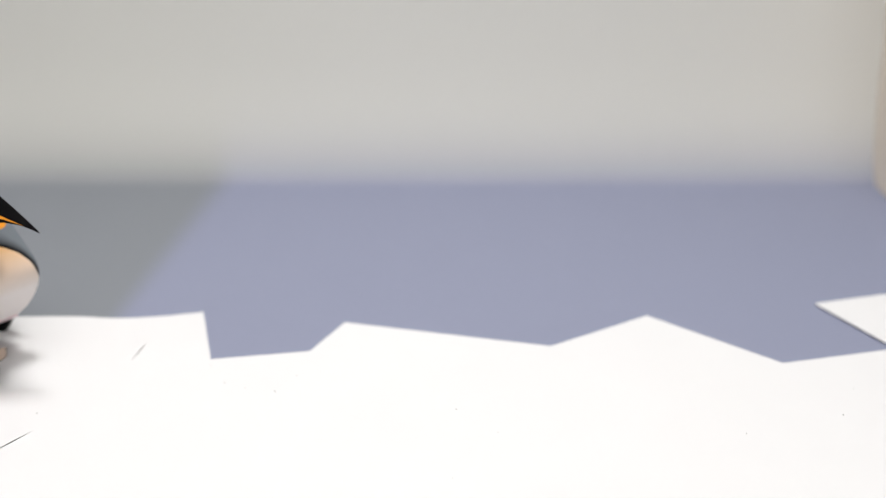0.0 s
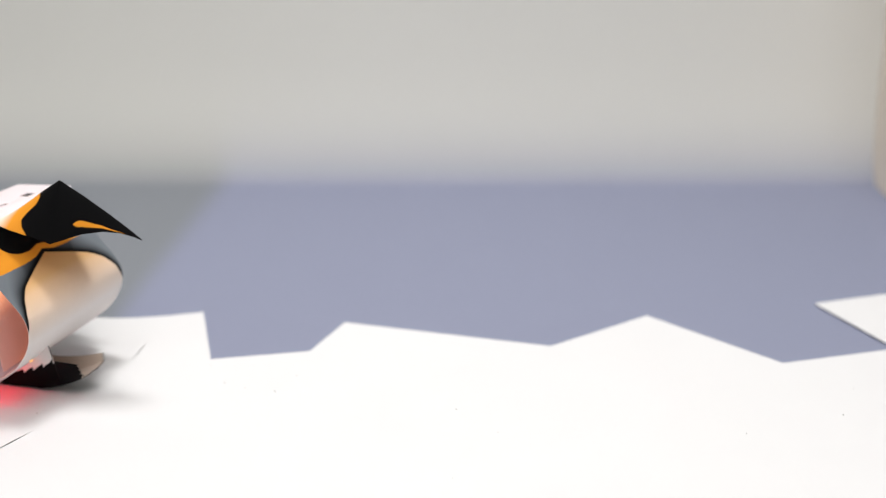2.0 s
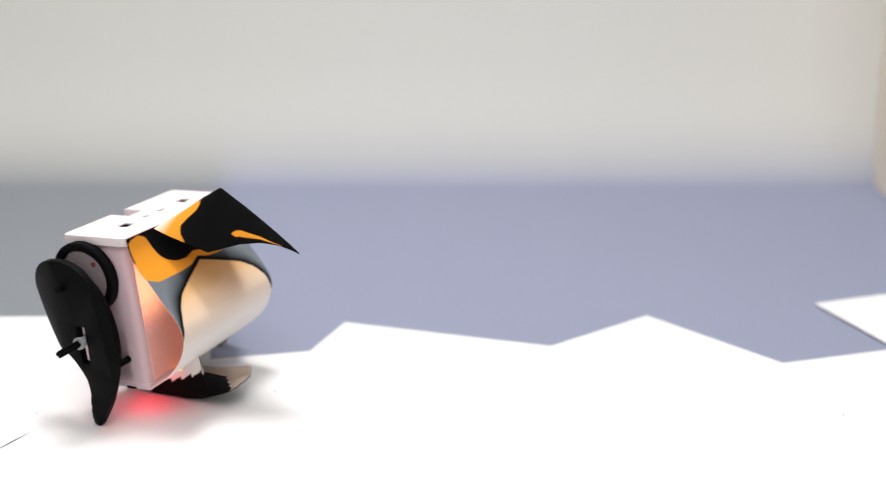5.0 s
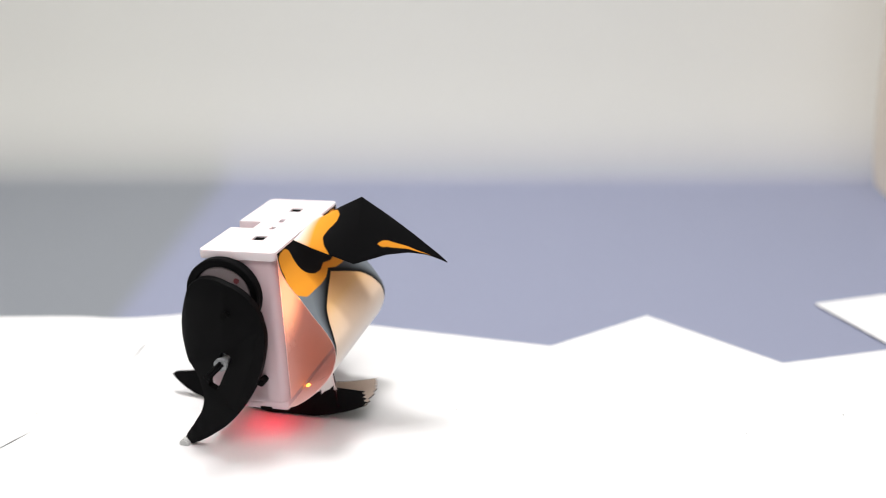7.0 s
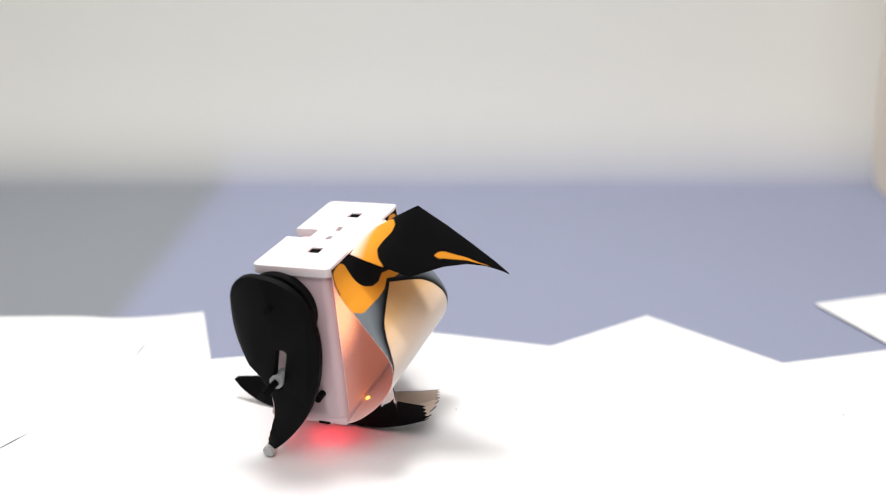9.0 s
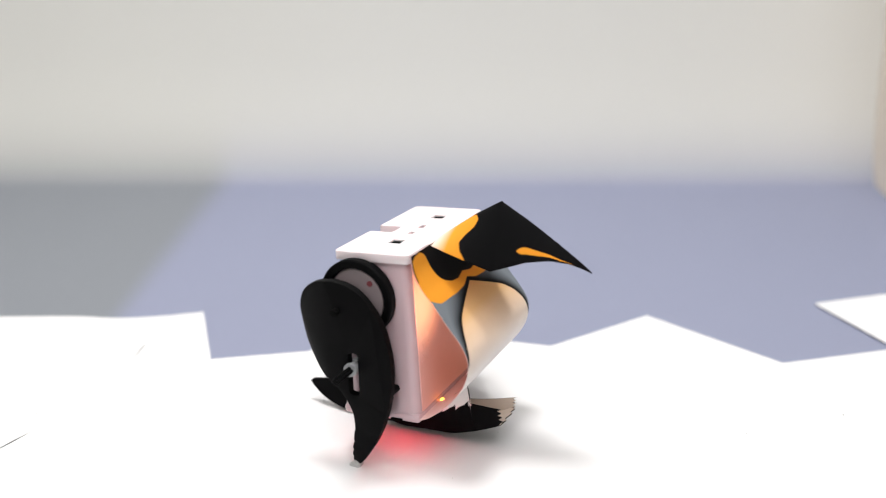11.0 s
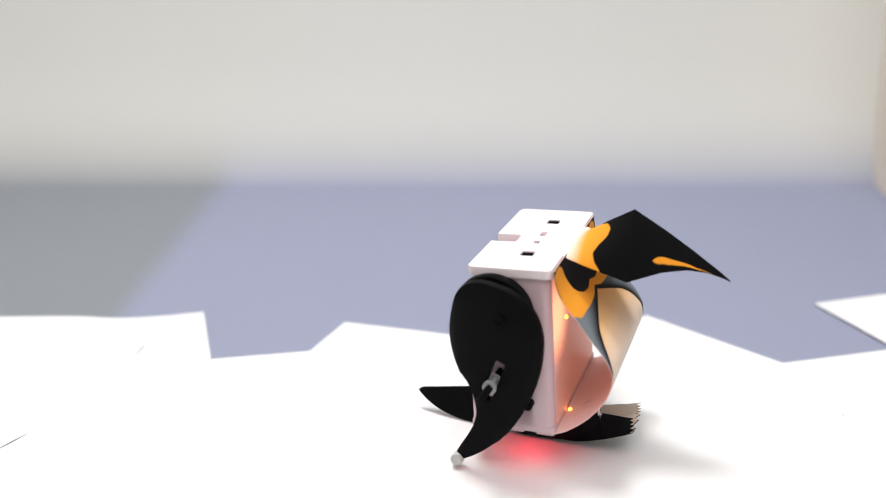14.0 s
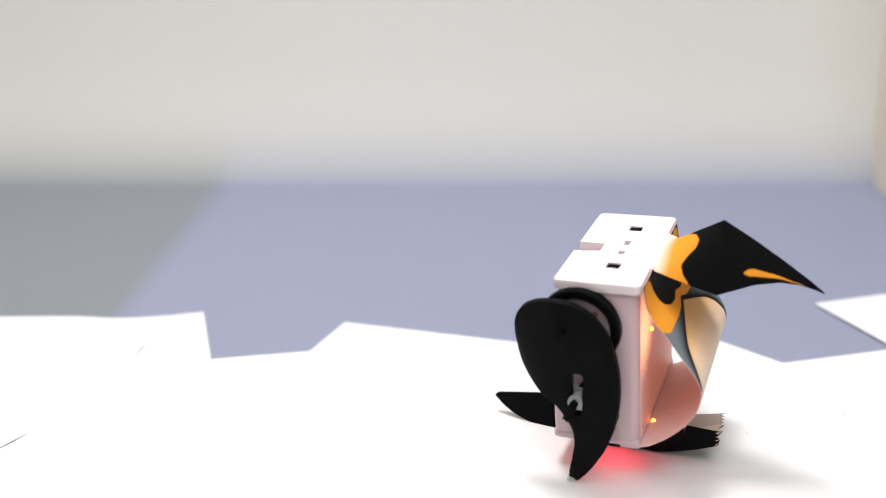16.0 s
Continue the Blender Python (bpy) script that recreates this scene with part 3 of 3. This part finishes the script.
ROBOT_ROWS = [
    (0.0, -0.3443, 0.5645, 0.0241, -2.5, -3.3, -21.7), (0.1, -0.3475, 0.5703, 0.0237, -1.5, -1.2, -20.2), (0.2, -0.3523, 0.5757, 0.0232, 0.1, 0.6, -20.8),
    (0.3, -0.3511, 0.5761, 0.0229, 1.1, 0.8, -23.2), (0.4, -0.3519, 0.5770, 0.0229, 1.5, 0.9, -26.5), (0.5, -0.3531, 0.5785, 0.0231, 1.0, 1.2, -29.1),
    (0.6, -0.3471, 0.5763, 0.0234, -0.1, 0.3, -26.4), (0.7, -0.3389, 0.5742, 0.0235, -1.3, -0.3, -21.6), (0.8, -0.3287, 0.5717, 0.0233, -2.0, -0.8, -15.7),
    (0.9, -0.3178, 0.5688, 0.0229, -1.8, -1.4, -10.2), (1.0, -0.3077, 0.5653, 0.0224, -0.8, -2.1, -6.2), (1.1, -0.3054, 0.5655, 0.0218, 1.7, -2.0, -8.8),
    (1.2, -0.3053, 0.5659, 0.0215, 3.9, -2.0, -12.9), (1.3, -0.3066, 0.5669, 0.0214, 5.3, -2.1, -17.2), (1.4, -0.2972, 0.5618, 0.0215, 3.1, -2.6, -18.1),
    (1.5, -0.2862, 0.5571, 0.0215, 0.3, -2.9, -16.9), (1.6, -0.2854, 0.5575, 0.0219, -0.7, -2.7, -15.5), (1.7, -0.2830, 0.5576, 0.0220, -0.9, -2.5, -13.5),
    (1.8, -0.2805, 0.5570, 0.0219, -0.2, -2.4, -12.4), (1.9, -0.2795, 0.5561, 0.0218, 1.1, -2.6, -13.4), (2.0, -0.2808, 0.5551, 0.0220, 2.5, -3.1, -16.4),
    (2.1, -0.2806, 0.5551, 0.0218, 2.7, -3.8, -20.5), (2.2, -0.2811, 0.5556, 0.0218, 2.0, -4.4, -24.1), (2.3, -0.2807, 0.5567, 0.0219, 0.5, -4.8, -25.9),
    (2.4, -0.2782, 0.5579, 0.0218, -1.2, -4.9, -25.6), (2.5, -0.2737, 0.5589, 0.0215, -2.6, -4.8, -23.9), (2.6, -0.2661, 0.5592, 0.0211, -2.3, -3.9, -20.4),
    (2.7, -0.2591, 0.5591, 0.0207, -1.1, -3.3, -18.3), (2.8, -0.2540, 0.5587, 0.0203, 0.6, -2.9, -18.5), (2.9, -0.2512, 0.5585, 0.0202, 2.0, -2.7, -20.3),
    (3.0, -0.2501, 0.5588, 0.0204, 2.6, -2.6, -22.6), (3.1, -0.2504, 0.5593, 0.0206, 2.1, -2.4, -23.1), (3.2, -0.2492, 0.5601, 0.0208, 0.9, -1.9, -21.5),
    (3.3, -0.2457, 0.5609, 0.0208, -0.2, -1.2, -18.1), (3.4, -0.2405, 0.5613, 0.0205, -0.7, -0.4, -13.8), (3.5, -0.2349, 0.5611, 0.0200, -0.3, 0.4, -10.2),
    (3.6, -0.2282, 0.5589, 0.0197, 1.2, 0.2, -11.6), (3.7, -0.2237, 0.5567, 0.0195, 2.9, -0.3, -15.1), (3.8, -0.2214, 0.5548, 0.0197, 4.1, -0.9, -19.8),
    (3.9, -0.2201, 0.5535, 0.0200, 4.5, -1.4, -24.3), (4.0, -0.2181, 0.5528, 0.0205, 3.9, -1.8, -27.2), (4.1, -0.2136, 0.5519, 0.0210, 2.6, -1.8, -26.2),
    (4.2, -0.2068, 0.5508, 0.0213, 1.5, -1.6, -23.6), (4.3, -0.1987, 0.5491, 0.0212, 1.2, -1.5, -20.8), (4.4, -0.1910, 0.5470, 0.0211, 1.8, -1.5, -19.3),
    (4.5, -0.1850, 0.5445, 0.0210, 3.0, -1.8, -19.9), (4.6, -0.1829, 0.5432, 0.0208, 4.0, -2.3, -21.6), (4.7, -0.1826, 0.5424, 0.0209, 4.3, -2.8, -23.9),
    (4.8, -0.1826, 0.5422, 0.0212, 3.7, -3.2, -25.4), (4.9, -0.1813, 0.5424, 0.0216, 2.4, -3.4, -24.9), (5.0, -0.1779, 0.5427, 0.0217, 1.0, -3.2, -22.4),
    (5.1, -0.1645, 0.5353, 0.0228, 1.0, -1.2, -22.1), (5.2, -0.1505, 0.5272, 0.0236, 2.0, 0.8, -22.2), (5.3, -0.1451, 0.5259, 0.0232, 2.9, 0.8, -20.9),
    (5.4, -0.1418, 0.5244, 0.0229, 4.1, 0.4, -21.8), (5.5, -0.1408, 0.5232, 0.0228, 4.9, -0.1, -24.1), (5.6, -0.1409, 0.5226, 0.0230, 4.9, -0.6, -26.4),
    (5.7, -0.1407, 0.5226, 0.0234, 4.0, -0.9, -27.3), (5.8, -0.1387, 0.5229, 0.0237, 2.6, -0.9, -26.1), (5.9, -0.1344, 0.5230, 0.0237, 1.4, -0.7, -23.1),
    (6.0, -0.1286, 0.5227, 0.0234, 1.0, -0.5, -19.7), (6.1, -0.1228, 0.5217, 0.0230, 1.5, -0.4, -17.4), (6.2, -0.1186, 0.5205, 0.0226, 2.6, -0.6, -17.1),
    (6.3, -0.1166, 0.5192, 0.0224, 3.7, -1.0, -18.8), (6.4, -0.1166, 0.5184, 0.0225, 4.2, -1.6, -21.3), (6.5, -0.1172, 0.5182, 0.0228, 3.7, -2.0, -23.3),
    (6.6, -0.1167, 0.5185, 0.0231, 2.5, -2.2, -23.3), (6.7, -0.1140, 0.5189, 0.0233, 1.1, -2.1, -21.3), (6.8, -0.1093, 0.5190, 0.0232, 0.2, -1.9, -18.0),
    (6.9, -0.1036, 0.5186, 0.0229, 0.1, -1.7, -14.9), (7.0, -0.0986, 0.5176, 0.0224, 0.9, -1.7, -13.4), (7.1, -0.0956, 0.5164, 0.0221, 2.1, -2.0, -14.1),
    (7.2, -0.0949, 0.5155, 0.0220, 3.0, -2.5, -16.3), (7.3, -0.0957, 0.5150, 0.0222, 3.0, -3.1, -18.8), (7.4, -0.0958, 0.5121, 0.0235, 4.7, -3.3, -23.6),
    (7.5, -0.0942, 0.5095, 0.0248, 5.8, -3.2, -26.2), (7.6, -0.0914, 0.5107, 0.0245, 3.9, -3.1, -22.9), (7.7, -0.0869, 0.5115, 0.0240, 2.6, -2.8, -18.8),
    (7.8, -0.0821, 0.5117, 0.0233, 2.2, -2.7, -15.6), (7.9, -0.0786, 0.5115, 0.0226, 2.5, -2.9, -14.4), (8.0, -0.0773, 0.5112, 0.0221, 3.0, -3.3, -15.2),
    (8.1, -0.0774, 0.5103, 0.0220, 3.2, -4.0, -19.7), (8.2, -0.0783, 0.5101, 0.0222, 2.5, -4.5, -23.8), (8.3, -0.0784, 0.5103, 0.0225, 1.0, -4.8, -26.3),
    (8.4, -0.0765, 0.5107, 0.0227, -0.8, -4.8, -26.5), (8.5, -0.0723, 0.5109, 0.0226, -2.3, -4.6, -25.3), (8.6, -0.0678, 0.5091, 0.0232, -0.5, -2.9, -17.6),
    (8.7, -0.0638, 0.5068, 0.0237, 2.2, -1.4, -11.2), (8.8, -0.0600, 0.5053, 0.0235, 3.4, -1.6, -12.4), (8.9, -0.0585, 0.5039, 0.0235, 4.4, -2.0, -15.3),
    (9.0, -0.0587, 0.5030, 0.0238, 4.7, -2.5, -18.7), (9.1, -0.0590, 0.5028, 0.0242, 4.0, -2.8, -21.0), (9.2, -0.0579, 0.5029, 0.0247, 2.7, -2.9, -21.4),
    (9.3, -0.0544, 0.5030, 0.0249, 1.4, -2.7, -19.8), (9.4, -0.0491, 0.5028, 0.0249, 0.7, -2.3, -17.2), (9.5, -0.0432, 0.5019, 0.0246, 0.9, -2.1, -15.2),
    (9.6, -0.0384, 0.5006, 0.0243, 1.8, -2.1, -15.1), (9.7, -0.0358, 0.4992, 0.0241, 3.0, -2.5, -17.0), (9.8, -0.0353, 0.4981, 0.0243, 3.8, -2.9, -20.3),
    (9.9, -0.0358, 0.4976, 0.0246, 3.7, -3.4, -23.5), (10.0, -0.0358, 0.4976, 0.0251, 2.7, -3.6, -25.1), (10.1, -0.0338, 0.4979, 0.0255, 1.3, -3.5, -24.5),
    (10.2, -0.0296, 0.4979, 0.0256, 0.2, -3.2, -22.3), (10.3, -0.0239, 0.4975, 0.0254, -0.2, -2.9, -19.8), (10.4, -0.0184, 0.4965, 0.0251, 0.4, -2.7, -18.4),
    (10.5, -0.0145, 0.4952, 0.0248, 1.6, -2.9, -19.2), (10.6, -0.0129, 0.4939, 0.0247, 2.7, -3.3, -21.8), (10.7, -0.0130, 0.4931, 0.0250, 3.1, -3.7, -25.2),
    (10.8, -0.0136, 0.4929, 0.0254, 2.6, -4.1, -27.9), (10.9, -0.0138, 0.4936, 0.0254, 0.9, -4.2, -27.4), (11.0, -0.0117, 0.4944, 0.0252, -0.9, -4.1, -24.8),
    (11.1, -0.0079, 0.4946, 0.0253, -1.7, -3.8, -23.2), (11.2, -0.0032, 0.4942, 0.0251, -1.5, -3.4, -21.9), (11.3, 0.0007, 0.4934, 0.0249, -0.5, -3.3, -22.3),
    (11.4, 0.0025, 0.4923, 0.0247, 0.8, -3.6, -24.8), (11.5, 0.0021, 0.4915, 0.0249, 1.7, -3.9, -28.9), (11.6, 0.0010, 0.4917, 0.0251, 1.5, -4.6, -30.3),
    (11.7, 0.0002, 0.4924, 0.0254, 0.4, -5.1, -30.3), (11.8, 0.0011, 0.4934, 0.0257, -1.2, -5.3, -28.2), (11.9, 0.0044, 0.4943, 0.0258, -2.6, -5.3, -24.3),
    (12.0, 0.0093, 0.4947, 0.0255, -3.4, -5.2, -19.8), (12.1, 0.0147, 0.4939, 0.0251, -2.3, -4.5, -18.9), (12.2, 0.0187, 0.4926, 0.0247, -0.6, -4.1, -20.0),
    (12.3, 0.0205, 0.4913, 0.0245, 1.1, -4.0, -23.0), (12.4, 0.0204, 0.4905, 0.0246, 2.3, -3.9, -27.1), (12.5, 0.0196, 0.4902, 0.0249, 2.6, -3.8, -30.6),
    (12.6, 0.0203, 0.4902, 0.0254, 2.3, -4.1, -32.4), (12.7, 0.0232, 0.4904, 0.0257, 1.8, -4.1, -32.1), (12.8, 0.0283, 0.4902, 0.0258, 1.7, -3.9, -30.4),
    (12.9, 0.0344, 0.4895, 0.0256, 2.5, -3.8, -28.8), (13.0, 0.0400, 0.4883, 0.0253, 4.1, -3.9, -28.7), (13.1, 0.0426, 0.4871, 0.0249, 4.9, -3.9, -28.2),
    (13.2, 0.0429, 0.4862, 0.0247, 5.5, -4.1, -29.3), (13.3, 0.0417, 0.4858, 0.0249, 5.3, -4.3, -30.9), (13.4, 0.0406, 0.4859, 0.0252, 4.3, -4.4, -31.2),
    (13.5, 0.0411, 0.4864, 0.0255, 2.6, -4.1, -29.5), (13.6, 0.0438, 0.4872, 0.0256, 1.1, -3.8, -27.0), (13.7, 0.0484, 0.4876, 0.0255, 0.2, -3.4, -23.6),
    (13.8, 0.0534, 0.4874, 0.0252, 0.3, -3.2, -20.9), (13.9, 0.0572, 0.4867, 0.0248, 1.1, -3.2, -20.1), (14.0, 0.0589, 0.4860, 0.0246, 2.1, -3.5, -21.4),
    (14.1, 0.0594, 0.4843, 0.0252, 3.2, -3.6, -24.2), (14.2, 0.0591, 0.4832, 0.0259, 3.4, -3.7, -26.6), (14.3, 0.0595, 0.4826, 0.0268, 2.7, -3.6, -27.4),
    (14.4, 0.0619, 0.4823, 0.0275, 1.7, -3.1, -26.1), (14.5, 0.0666, 0.4817, 0.0280, 1.0, -2.5, -23.1), (14.6, 0.0724, 0.4817, 0.0274, 0.8, -2.4, -20.7),
    (14.7, 0.0780, 0.4811, 0.0266, 1.5, -2.4, -19.5), (14.8, 0.0818, 0.4802, 0.0260, 2.8, -2.8, -20.5), (14.9, 0.0834, 0.4794, 0.0255, 3.9, -3.4, -23.3),
    (15.0, 0.0833, 0.4791, 0.0254, 4.3, -4.1, -26.7), (15.1, 0.0841, 0.4792, 0.0252, 3.8, -4.5, -28.4), (15.2, 0.0862, 0.4798, 0.0250, 2.6, -4.7, -28.2),
    (15.3, 0.0906, 0.4803, 0.0245, 1.3, -4.6, -26.0), (15.4, 0.0970, 0.4805, 0.0238, 0.6, -4.4, -22.7), (15.5, 0.1041, 0.4801, 0.0229, 0.8, -4.2, -19.8),
    (15.6, 0.1077, 0.4794, 0.0225, 2.1, -3.8, -18.4), (15.7, 0.1092, 0.4786, 0.0223, 3.7, -3.6, -19.1), (15.8, 0.1086, 0.4781, 0.0224, 4.9, -3.5, -21.1),
    (15.9, 0.1069, 0.4781, 0.0227, 5.2, -3.5, -23.2), (16.0, 0.1057, 0.4787, 0.0231, 4.7, -3.2, -23.7),
]
HEAD_ROWS = [(0, -0.25, 0), (0.2, 0, 0), (0.5, 0, 0), (1, -0.25, 0.5), (1.3, 0, 0), (1.5, -0.25, 0.5), (2, -0.25, 0.5), (2.5, -0.25, 0), (3, -0.75, 0), (3.5, 0, -1), (4, -0.25, 0), (4.5, 0.5, 0), (5, 0.75, 0), (5.2, -0.25, -1), (7.3, 1.75, 3.5), (7.5, 1.5, 2), (8, 1.25, 2), (8.5, 1, 2.5), (8.7, -0.5, -0.5), (10.8, 0, -1), (11, 0, 0), (11.5, 0.25, 0), (12, 0.5, 0.5), (12.5, 0, -0.5), (13, 0.25, 1), (13.5, 0, -1.5), (14, 0, -0.5), (14.5, 0.25, -0.5), (15, -1.5, -1.5), (15.5, -1, 0.5), (16, -0.75, -0.5)]


def motions():
    walk(penguin, [(t, pose(x, y, z, a, b, c)) for t, x, y, z, a, b, c in ROBOT_ROWS])
    times = [min(i / 15.0, 16.0) for i in range(241)]
    walk(wing_near, [(t, wing_pose(t, 1)) for t in times])
    hinge = Matrix.Translation(at(0.0, 0.5, 0.0))
    nods = [(t, hinge @ pose(0, 0, 0, 0, nod, turn) @ hinge.inverted()) for t, nod, turn in HEAD_ROWS]
    walk(head, nods)
    walk(wing_far, [(t, wing_pose(t, -1)) for t in times])


motions()
